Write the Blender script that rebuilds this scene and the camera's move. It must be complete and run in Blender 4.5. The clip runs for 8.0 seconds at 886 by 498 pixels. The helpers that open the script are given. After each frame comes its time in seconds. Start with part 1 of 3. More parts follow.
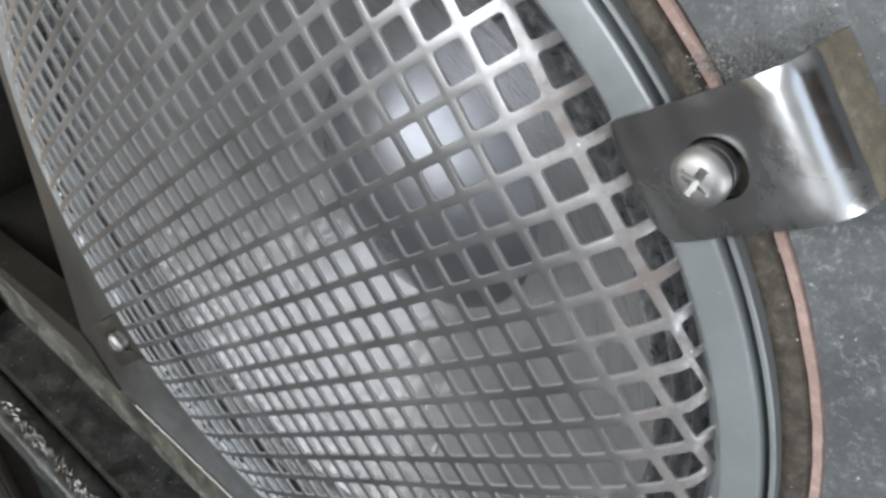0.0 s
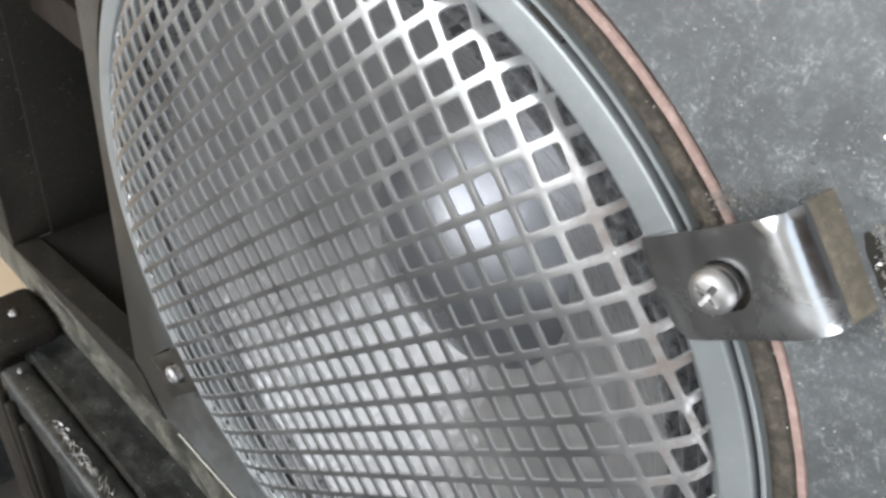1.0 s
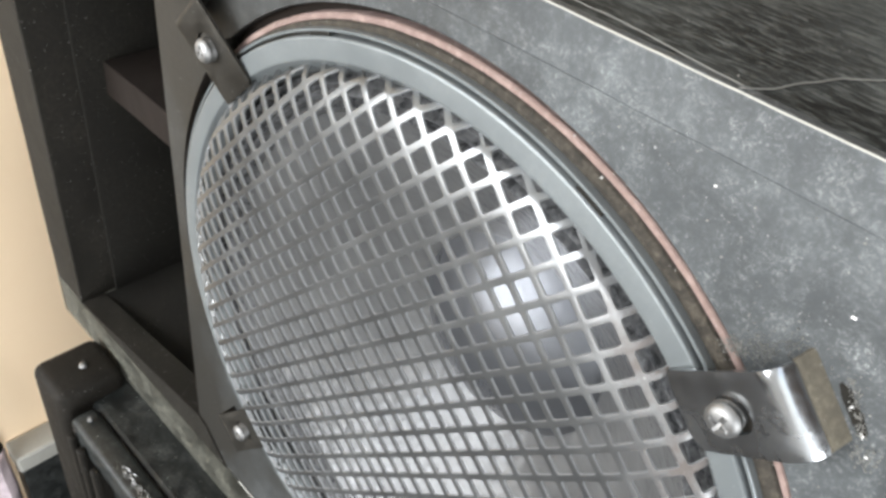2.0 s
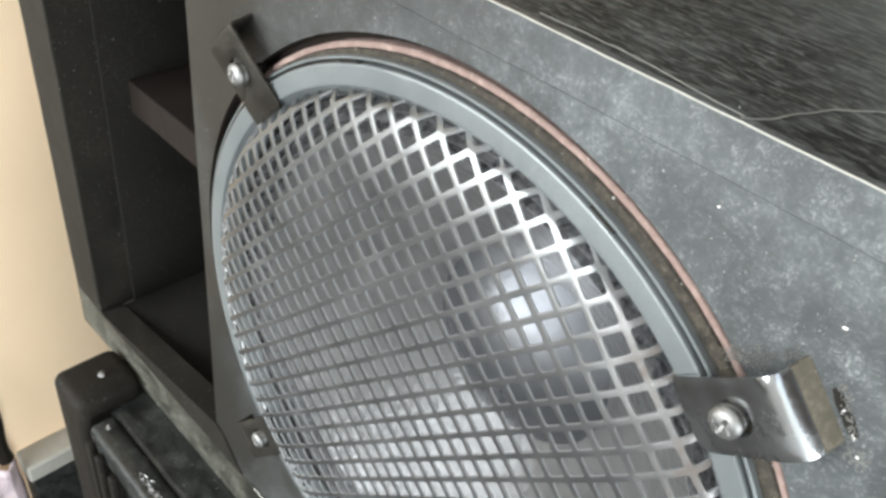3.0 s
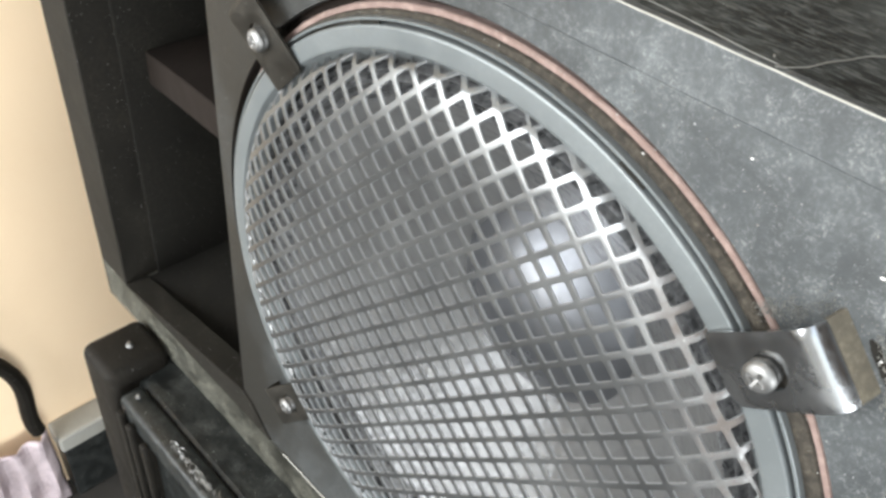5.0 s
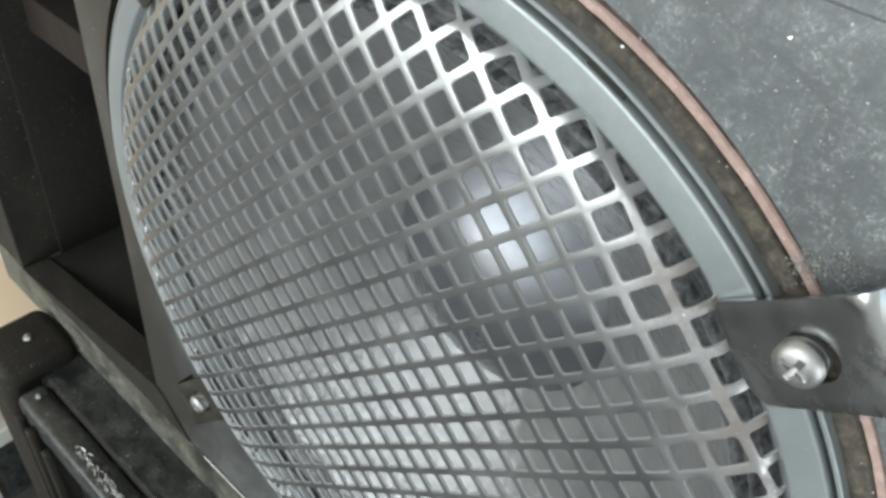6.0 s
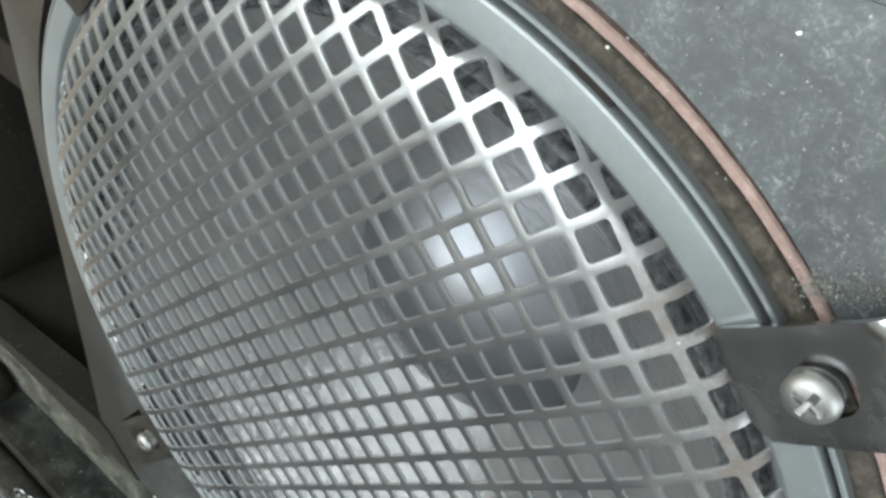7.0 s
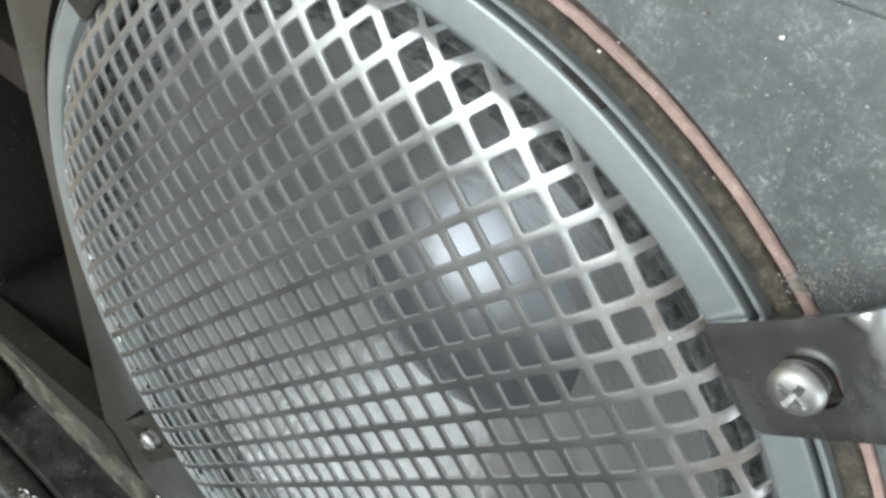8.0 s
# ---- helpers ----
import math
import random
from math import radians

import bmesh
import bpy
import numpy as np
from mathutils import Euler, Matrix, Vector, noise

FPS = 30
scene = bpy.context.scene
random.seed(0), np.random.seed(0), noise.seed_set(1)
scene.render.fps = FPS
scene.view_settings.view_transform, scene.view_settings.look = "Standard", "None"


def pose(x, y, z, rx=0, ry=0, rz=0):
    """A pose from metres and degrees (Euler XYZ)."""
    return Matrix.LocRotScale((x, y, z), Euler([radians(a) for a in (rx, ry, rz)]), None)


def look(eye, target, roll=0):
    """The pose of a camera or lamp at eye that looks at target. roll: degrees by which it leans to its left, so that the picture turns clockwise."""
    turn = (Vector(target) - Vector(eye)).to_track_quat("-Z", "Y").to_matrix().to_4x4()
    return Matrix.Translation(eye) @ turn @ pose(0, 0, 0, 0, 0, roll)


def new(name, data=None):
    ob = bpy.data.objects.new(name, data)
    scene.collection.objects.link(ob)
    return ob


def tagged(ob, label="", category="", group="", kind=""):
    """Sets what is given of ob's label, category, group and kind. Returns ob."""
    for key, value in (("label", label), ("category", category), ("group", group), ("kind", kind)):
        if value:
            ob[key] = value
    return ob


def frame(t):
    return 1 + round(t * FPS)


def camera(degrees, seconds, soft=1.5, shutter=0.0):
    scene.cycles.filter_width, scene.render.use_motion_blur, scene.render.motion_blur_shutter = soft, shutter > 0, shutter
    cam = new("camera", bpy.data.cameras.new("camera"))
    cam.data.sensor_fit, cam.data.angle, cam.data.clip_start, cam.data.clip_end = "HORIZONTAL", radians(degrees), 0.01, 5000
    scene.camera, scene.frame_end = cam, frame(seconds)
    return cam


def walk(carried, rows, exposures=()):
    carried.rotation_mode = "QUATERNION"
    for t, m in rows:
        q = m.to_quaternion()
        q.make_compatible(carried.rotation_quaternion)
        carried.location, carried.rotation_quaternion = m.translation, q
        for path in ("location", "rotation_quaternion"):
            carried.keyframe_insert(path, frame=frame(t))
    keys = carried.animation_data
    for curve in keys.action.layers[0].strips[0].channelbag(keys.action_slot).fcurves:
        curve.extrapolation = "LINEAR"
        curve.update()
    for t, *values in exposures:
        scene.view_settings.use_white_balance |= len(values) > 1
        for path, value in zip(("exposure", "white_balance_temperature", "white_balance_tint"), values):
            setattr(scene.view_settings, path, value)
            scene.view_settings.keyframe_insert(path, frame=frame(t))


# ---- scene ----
cam = camera(58.5, 8.0, 3.0)
PATH = [
    (0.0, (0.1427, -0.1083, 1.0908), (-0.0618, 0.1931, 0.7482), 8.33),
    (0.5, (0.1496, -0.1178, 1.0932), (-0.0659, 0.1851, 0.7588), 10.19),
    (1.0, (0.1463, -0.1304, 1.1179), (-0.0832, 0.1748, 0.7951), 10.56),
    (1.5, (0.1421, -0.1448, 1.1522), (-0.0958, 0.1576, 0.8329), 9.69),
    (3.0, (0.1469, -0.1701, 1.1785), (-0.1032, 0.1339, 0.8703), 9.39),
    (3.5, (0.1510, -0.1824, 1.1875), (-0.0982, 0.1227, 0.8795), 9.40),
    (4.0, (0.1483, -0.1946, 1.1880), (-0.0995, 0.1083, 0.8768), 8.76),
    (5.5, (0.1399, -0.1499, 1.1550), (-0.1052, 0.1352, 0.8254), 7.07),
    (6.0, (0.1222, -0.1246, 1.1254), (-0.0992, 0.1744, 0.7914), 8.35),
    (6.5, (0.1101, -0.1125, 1.1108), (-0.0985, 0.2052, 0.7858), 10.23),
    (7.0, (0.1122, -0.1142, 1.1139), (-0.0958, 0.2070, 0.7920), 9.76),
    (7.5, (0.1140, -0.1149, 1.1153), (-0.0961, 0.2054, 0.7940), 9.38),
    (8.0, (0.1152, -0.1172, 1.1162), (-0.0944, 0.2044, 0.7958), 9.58),
]
walk(cam, [(t, look(eye, target, roll)) for t, eye, target, roll in PATH], [
    (0.0, 0.38, 6350, 11), (0.5, 0.46, 6350, 11), (1.0, 0.64, 6450, 11), (1.5, 0.72, 6500, 11), (3.0, 0.70, 6450, 7), (3.5, 0.74, 6550, 9), (4.0, 0.73, 6550, 9),
    (5.5, 0.74, 6450, 7), (6.0, 0.52, 6350, 4), (6.5, 0.48, 6300, 3), (8.0, 0.54, 6350, 4)])

# ---------------------------------------------------------------- light
world = bpy.data.worlds.new("world")
scene.world = world
world.use_nodes = True
wn = world.node_tree
sky = wn.nodes.new("ShaderNodeTexSky")
sky.sky_type, sky.sun_disc, sky.sun_elevation, sky.sun_rotation = "NISHITA", False, radians(35), radians(200)
wn.links.new(sky.outputs[0], wn.nodes["Background"].inputs[0])
wn.nodes["Background"].inputs[1].default_value = 0.1


def area(name, m, sx, sy, watts, colour):
    lamp = bpy.data.lights.new(name, "AREA")
    lamp.shape, lamp.size, lamp.size_y, lamp.energy, lamp.color = "RECTANGLE", sx, sy, watts, colour
    ob = new(name, lamp)
    ob.matrix_world = m
    return ob


# daylight in the window openings; the low right-hand lamp is an added fill
COOL = (0.92, 0.955, 1.0)
area("window_light", look((-0.75, -2.03, 1.55), (-0.75, 0.0, 1.55)), 2.26, 1.86, 98, COOL)
area("window_light", look((1.86, -2.03, 1.45), (1.86, 0.0, 1.45)), 1.1, 2.2, 9, COOL)
area("low_fill", look((2.48, -1.05, 0.70), (0, -1.05, 0.70)), 1.56, 1.16, 56, COOL)

# ---------------------------------------------------------------- materials


class Nodes:
    """A principled material and short ways to add texture to it."""

    def __init__(self, name, rough=0.5, metal=0.0):
        self.m = bpy.data.materials.new(name)
        self.m.use_nodes = True
        self.t = self.m.node_tree
        self.p = self.t.nodes["Principled BSDF"]
        self.set("Roughness", rough)
        self.set("Metallic", metal)
        self.c = self.t.nodes.new("ShaderNodeTexCoord").outputs["Object"]

    def set(self, key, value):
        s = self.p.inputs[key]
        if isinstance(value, bpy.types.NodeSocket):
            self.t.links.new(value, s)
        else:
            s.default_value = (*value, 1) if isinstance(value, tuple) else value

    def mapped(self, scale=(1, 1, 1), turn=(0, 0, 0)):
        n = self.t.nodes.new("ShaderNodeMapping")
        n.inputs["Scale"].default_value = scale
        n.inputs["Rotation"].default_value = turn
        self.t.links.new(self.c, n.inputs[0])
        return n.outputs[0]

    def noise(self, scale, detail=4, rough=0.6, vec=None, distort=0.0):
        n = self.t.nodes.new("ShaderNodeTexNoise")
        n.inputs["Scale"].default_value, n.inputs["Detail"].default_value = scale, detail
        n.inputs["Roughness"].default_value, n.inputs["Distortion"].default_value = rough, distort
        self.t.links.new(vec or self.c, n.inputs["Vector"])
        return n.outputs["Fac"]

    def ramp(self, fac, *stops):
        n = self.t.nodes.new("ShaderNodeValToRGB")
        e = n.color_ramp.elements
        while len(e) < len(stops):
            e.new(0.5)
        for el, (at, col) in zip(e, stops):
            el.position = at
            el.color = (*col, 1) if isinstance(col, tuple) else (col, col, col, 1)
        self.t.links.new(fac, n.inputs[0])
        return n.outputs[0]

    def mix(self, fac, a, b, how="MIX"):
        n = self.t.nodes.new("ShaderNodeMix")
        n.data_type, n.blend_type = "RGBA", how
        for s, v in ((n.inputs[0], fac), (n.inputs[6], a), (n.inputs[7], b)):
            if isinstance(v, bpy.types.NodeSocket):
                self.t.links.new(v, s)
            elif isinstance(v, tuple):
                s.default_value = (*v, 1)
            else:
                s.default_value = v
        return n.outputs[2]

    def bump(self, height, strength, distance=0.001, normal=None):
        n = self.t.nodes.new("ShaderNodeBump")
        n.inputs["Strength"].default_value, n.inputs["Distance"].default_value = strength, distance
        self.t.links.new(height, n.inputs["Height"])
        if normal:
            self.t.links.new(normal, n.inputs["Normal"])
        self.set("Normal", n.outputs[0])
        return n.outputs[0]


def dusty(name, base, dust, amount=0.5, rough=0.45, cloud=9.0, speck=0.0, bump=0.25, metal=0.0, spec=0.5):
    """A dark paint with clouds of dust, fine grain and pale specks."""
    k = Nodes(name, rough, metal)
    k.set("Specular IOR Level", spec)
    clouds = k.ramp(k.noise(cloud, 9, 0.68, distort=0.8), (0.38, 0.0), (0.70, 1.0))
    grain = k.ramp(k.noise(420, 3, 0.7), (0.4, 0.25), (0.7, 1.0))
    both = k.mix(1.0, clouds, grain, "MULTIPLY")
    fac = k.mix(1.0, both, (amount, amount, amount), "MULTIPLY")
    col = k.mix(fac, base, dust)
    if speck:
        dots = k.ramp(k.noise(900, 1, 0.4), (0.76, 0.0), (0.80, speck))
        col = k.mix(dots, col, (0.75, 0.75, 0.72))
    k.set("Base Color", col)
    k.set("Roughness", k.ramp(clouds, (0.0, rough), (1.0, min(1, rough + 0.25))))
    k.bump(k.noise(260, 5, 0.65), bump, 0.0006)
    return k.m


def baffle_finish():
    """Black paint under a fuzzy film of settled dust, lint and pale specks; shade painted in on the left."""
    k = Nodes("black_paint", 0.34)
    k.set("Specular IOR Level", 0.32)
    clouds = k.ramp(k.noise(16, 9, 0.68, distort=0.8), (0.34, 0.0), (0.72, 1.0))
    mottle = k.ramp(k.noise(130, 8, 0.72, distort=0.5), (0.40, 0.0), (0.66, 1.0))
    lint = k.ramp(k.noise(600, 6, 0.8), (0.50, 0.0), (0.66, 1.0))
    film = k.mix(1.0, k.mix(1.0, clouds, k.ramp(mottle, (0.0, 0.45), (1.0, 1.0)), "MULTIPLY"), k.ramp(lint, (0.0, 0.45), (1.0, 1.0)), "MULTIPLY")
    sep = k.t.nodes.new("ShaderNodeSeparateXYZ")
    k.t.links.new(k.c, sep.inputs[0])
    # Shade put into the colour: paint and dust both darken towards the left.
    weight = k.ramp(k.mix(0.25, sep.outputs[0], k.noise(14, 4, 0.6)), (-0.05, 0.04), (0.16, 1.0))
    film = k.mix(1.0, film, weight, "MULTIPLY")
    col = k.mix(film, k.mix(weight, (0.018, 0.0165, 0.0135), (0.038, 0.041, 0.0415)), (0.19, 0.202, 0.204))
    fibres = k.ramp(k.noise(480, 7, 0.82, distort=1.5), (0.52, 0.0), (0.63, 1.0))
    settled = k.mix(1.0, k.mix(1.0, mottle, fibres, "MULTIPLY"), weight, "MULTIPLY")
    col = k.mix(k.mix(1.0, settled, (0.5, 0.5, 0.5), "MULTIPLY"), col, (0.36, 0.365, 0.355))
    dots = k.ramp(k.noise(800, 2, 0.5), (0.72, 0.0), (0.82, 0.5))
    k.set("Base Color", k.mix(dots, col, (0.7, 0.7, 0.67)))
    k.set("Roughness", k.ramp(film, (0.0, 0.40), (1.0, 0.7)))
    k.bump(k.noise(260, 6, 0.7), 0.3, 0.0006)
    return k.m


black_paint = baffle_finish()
recess_black = dusty("recess_black", (0.0105, 0.0096, 0.0078), (0.037, 0.034, 0.027), 0.6, 0.75, 7, 0.3, spec=0.15)
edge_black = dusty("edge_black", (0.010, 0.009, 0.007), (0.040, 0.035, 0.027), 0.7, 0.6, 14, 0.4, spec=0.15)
rail_black = dusty("rail_black", (0.015, 0.0148, 0.0115), (0.235, 0.228, 0.185), 0.85, 0.5, 22, 0.5, spec=0.2)
case_black = dusty("case_black", (0.008, 0.009, 0.0086), (0.085, 0.09, 0.083), 0.7, 0.28, 60, 0.9, spec=0.35)
case_edge = dusty("case_edge", (0.008, 0.007, 0.0055), (0.034, 0.029, 0.022), 0.5, 0.5, 16, 0.5, spec=0.12)
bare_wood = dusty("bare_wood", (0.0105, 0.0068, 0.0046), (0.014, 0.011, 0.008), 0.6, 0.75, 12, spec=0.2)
ring_paint = dusty("ring_paint", (0.145, 0.158, 0.159), (0.21, 0.225, 0.222), 0.5, 0.28, 20, 0.1, 0.06, 0.35)
rust_dust = dusty("rust_dust", (0.065, 0.056, 0.040), (0.19, 0.168, 0.122), 0.9, 0.85, 120, 0.3, 0.9)
clamp_steel = dusty("clamp_steel", (0.38, 0.392, 0.40), (0.28, 0.282, 0.276), 0.55, 0.14, 40, 0.25, 0.05, 1.0)
screw_steel = dusty("screw_steel", (0.25, 0.25, 0.245), (0.20, 0.188, 0.17), 0.7, 0.40, 90, 0.1, 0.08, 1.0)
old_steel = dusty("old_steel", (0.024, 0.022, 0.018), (0.075, 0.068, 0.056), 0.6, 0.42, 60, 0.3, 0.15, 0.7)
gasket_brown = dusty("gasket_brown", (0.024, 0.021, 0.017), (0.13, 0.112, 0.086), 0.7, 0.85, 320, 0.9, 0.8, spec=0.2)
cork_pink = dusty("cork_pink", (0.16, 0.108, 0.092), (0.32, 0.24, 0.21), 0.95, 0.85, 160, 0.5, 0.9)
surround_cloth = dusty("surround_cloth", (0.035, 0.036, 0.037), (0.33, 0.33, 0.33), 0.9, 0.24, 140, 0.2, 0.9, spec=0.9)


cut_steel = dusty("cut_steel", (0.31, 0.317, 0.317), (0.17, 0.168, 0.162), 0.6, 0.38, 60, 0.0, 0.05, 0.5)


def cone_finish():
    """Grey paper with a clear lacquer whose skin is drawn into fine creases."""
    k = Nodes("cone_paper", 0.45)
    patches = k.ramp(k.noise(24, 6, 0.65, distort=0.6), (0.35, 0.0), (0.7, 1.0))
    k.set("Base Color", k.mix(patches, (0.095, 0.095, 0.094), (0.15, 0.15, 0.147)))
    k.set("Coat Weight", 0.9)
    k.set("Coat IOR", 1.6)
    k.set("Coat Roughness", 0.14)
    k.bump(k.noise(260, 5, 0.65), 0.3, 0.0005)
    skin = k.t.nodes.new("ShaderNodeBump")
    skin.inputs["Strength"].default_value, skin.inputs["Distance"].default_value = 0.55, 0.0022
    k.t.links.new(k.noise(70, 3, 0.55, distort=1.2), skin.inputs["Height"])
    k.set("Coat Normal", skin.outputs[0])
    return k.m


cone_paper = cone_finish()
cap_gloss = dusty("cap_gloss", (0.20, 0.207, 0.222), (0.15, 0.15, 0.15), 0.3, 0.25, 14, 0.0, 0.03, 0.8)
floor_dark = dusty("floor_dark", (0.034, 0.031, 0.027), (0.055, 0.051, 0.045), 0.6, 0.5, 4, 0.1, 0.1, spec=0.3)
cream_paint = dusty("cream_paint", (0.92, 0.71, 0.475), (0.86, 0.63, 0.40), 0.7, 0.6, 3, 0.0, 0.04)
# For unseen walls, coloured dark to hold down bounce and reflections.
dark_wall = dusty("dark_wall", (0.060, 0.042, 0.030), (0.095, 0.07, 0.052), 0.6, 0.5, 5, 0.0, 0.1)
wall_paint = dusty("wall_paint", (0.72, 0.72, 0.70), (0.66, 0.65, 0.62), 0.5, 0.8, 2, 0.0, 0.1)


def grille_finish():
    """Grey painted steel with a little polish, brown grime in flakes towards the rim."""
    k = Nodes("grille_paint", 0.34, 0.75)
    patches = k.ramp(k.noise(26, 5, 0.6), (0.35, 0.0), (0.7, 1.0))
    col = k.mix(patches, (0.168, 0.172, 0.173), (0.23, 0.235, 0.233))
    sep = k.t.nodes.new("ShaderNodeSeparateXYZ")
    k.t.links.new(k.c, sep.inputs[0])
    flat = k.t.nodes.new("ShaderNodeCombineXYZ")
    k.t.links.new(sep.outputs[0], flat.inputs[0])
    k.t.links.new(sep.outputs[2], flat.inputs[2])
    size = k.t.nodes.new("ShaderNodeVectorMath")
    size.operation = "LENGTH"
    k.t.links.new(flat.outputs[0], size.inputs[0])
    rim = k.ramp(size.outputs["Value"], (0.138, 0.0), (0.147, 1.0))
    flakes = k.ramp(k.noise(170, 5, 0.75), (0.42, 0.0), (0.56, 1.0))
    clouds = k.ramp(k.noise(22, 3, 0.6), (0.36, 0.0), (0.55, 1.0))
    stain = k.ramp(sep.outputs[0], (0.06, 0.0), (0.09, 1.0))
    ring = k.mix(1.0, k.ramp(size.outputs["Value"], (0.122, 0.0), (0.142, 1.0)), stain, "MULTIPLY")
    soil = k.mix(1.0, ring, k.ramp(k.noise(90, 6, 0.75), (0.36, 0.0), (0.60, 0.85)), "MULTIPLY")
    grime = k.mix(1.0, k.mix(1.0, k.mix(1.0, k.mix(1.0, rim, stain, "MULTIPLY"), clouds, "MULTIPLY"), flakes, "MULTIPLY"), soil, "LIGHTEN")
    col = k.mix(grime, col, (0.072, 0.056, 0.046))
    dots = k.ramp(k.noise(700, 1, 0.4), (0.78, 0.0), (0.82, 0.4))
    col = k.mix(dots, col, (0.7, 0.69, 0.66))
    k.set("Base Color", col)
    k.set("Metallic", k.ramp(grime, (0.0, 0.9), (1.0, 0.1)))
    k.set("Roughness", k.ramp(k.mix(1.0, grime, k.mix(1.0, patches, (0.5, 0.5, 0.5), "MULTIPLY"), "ADD"), (0.0, 0.28), (1.0, 0.62)))
    k.bump(k.noise(500, 4, 0.6), 0.08, 0.0004)
    return k.m


def grained_top():
    """Black stained board: fine ribs of wood grain along its length, dust between them."""
    k = Nodes("top_paint", 0.5)
    wide = k.mapped((150, 700, 700))
    ribs = k.noise(1.0, 5, 0.7, wide, 0.5)
    dust = k.ramp(k.noise(9, 6, 0.65), (0.42, 0.0), (0.75, 1.0))
    fine = k.ramp(ribs, (0.46, 0.0), (0.74, 1.0))
    col = k.mix(k.mix(1.0, fine, (0.55, 0.55, 0.55), "MULTIPLY"), (0.010, 0.011, 0.0105), (0.25, 0.265, 0.25))
    col = k.mix(k.mix(1.0, dust, (0.34, 0.34, 0.34), "MULTIPLY"), col, (0.26, 0.28, 0.27))
    dots = k.ramp(k.noise(900, 1, 0.4), (0.78, 0.0), (0.82, 0.5))
    k.set("Base Color", k.mix(dots, col, (0.7, 0.7, 0.68)))
    k.set("Roughness", k.ramp(dust, (0.0, 0.55), (1.0, 0.7)))
    k.set("Specular IOR Level", 0.15)
    k.bump(ribs, 0.35, 0.0008)
    return k.m


chip_white = dusty("chip_white", (0.78, 0.77, 0.74), (0.6, 0.58, 0.54), 0.5, 0.6, 200, 0.0, 0.2)
pale_grey = dusty("pale_grey", (0.34, 0.33, 0.29), (0.22, 0.21, 0.18), 0.6, 0.5, 20, 0.1, 0.1)
pink_cloth = dusty("pink_cloth", (0.55, 0.46, 0.47), (0.10, 0.07, 0.08), 0.9, 0.9, 30, 0.0, 0.4)
fluff = dusty("fluff", (0.19, 0.186, 0.17), (0.13, 0.125, 0.11), 0.6, 0.9, 200, 0.0, 0.4)
grille_paint = grille_finish()
top_paint = grained_top()


# ---------------------------------------------------------------- mesh helpers
ZC = 0.90          # height of the loudspeaker's centre over the floor
BAFFLE = 0.012     # y of the baffle's face
SX, SZ = -0.0009, ZC - 0.0024   # the driver sits a little off the clamps' centre
CORK = 0.0025      # the cork ring lies off the driver's axis in its rabbet


def link(name, bm, mat, smooth=False):
    bm.normal_update()
    me = bpy.data.meshes.new(name)
    bm.to_mesh(me)
    bm.free()
    me.materials.append(mat)
    if smooth:
        for p in me.polygons:
            p.use_smooth = True
        me.set_sharp_from_angle(angle=radians(28))
    return new(name, me)


def thing(name, label, category, at=(0, 0, 0), group="", kind=""):
    ob = new(name)
    ob.location = at
    return tagged(ob, label, category, group, kind)


def part(name, bm, mat, parent, label="", smooth=False):
    ob = link(name, bm, mat, smooth)
    ob.parent = parent
    if label:
        ob["label"] = label
    return ob


def box(x0, x1, y0, y1, z0, z1, bevel=0.0, seg=2):
    bm = bmesh.new()
    bmesh.ops.create_cube(bm, size=1)
    for v in bm.verts:
        v.co = Vector(((x0 + x1) / 2 + v.co.x * (x1 - x0), (y0 + y1) / 2 + v.co.y * (y1 - y0), (z0 + z1) / 2 + v.co.z * (z1 - z0)))
    if bevel:
        bmesh.ops.bevel(bm, geom=bm.edges[:], offset=bevel, segments=seg, affect="EDGES", profile=0.5)
    return bm


def worn(bm, size=0.0004, cuts=3, seed=1.0):
    """Subdivides a board and pushes its skin about, so that no edge is ruler-straight."""
    bmesh.ops.subdivide_edges(bm, edges=[e for e in bm.edges if e.calc_length() > 0.03], cuts=cuts, use_grid_fill=True)
    for v in bm.verts:
        v.co += size * noise.noise_vector(v.co * 40 + Vector((seed, 0, 0)))
    return bm


def lathe(profile, seg=160, closed=False):
    """Turns (r, y) points round the loudspeaker's axis; radius 0 makes a pole."""
    bm = bmesh.new()
    loops = []
    for r, y in profile:
        if r < 1e-6:
            loops.append([bm.verts.new((0, y, 0))])
        else:
            loops.append([bm.verts.new((r * math.cos(a), y, r * math.sin(a))) for a in (2 * math.pi * i / seg for i in range(seg))])
    pairs = list(zip(loops, loops[1:])) + ([(loops[-1], loops[0])] if closed else [])
    for a, b in pairs:
        for i in range(seg):
            j = (i + 1) % seg
            if len(a) == 1:
                bm.faces.new((a[0], b[j], b[i]))
            elif len(b) == 1:
                bm.faces.new((a[i], a[j], b[0]))
            else:
                bm.faces.new((a[i], a[j], b[j], b[i]))
    bmesh.ops.recalc_face_normals(bm, faces=bm.faces)
    return bm


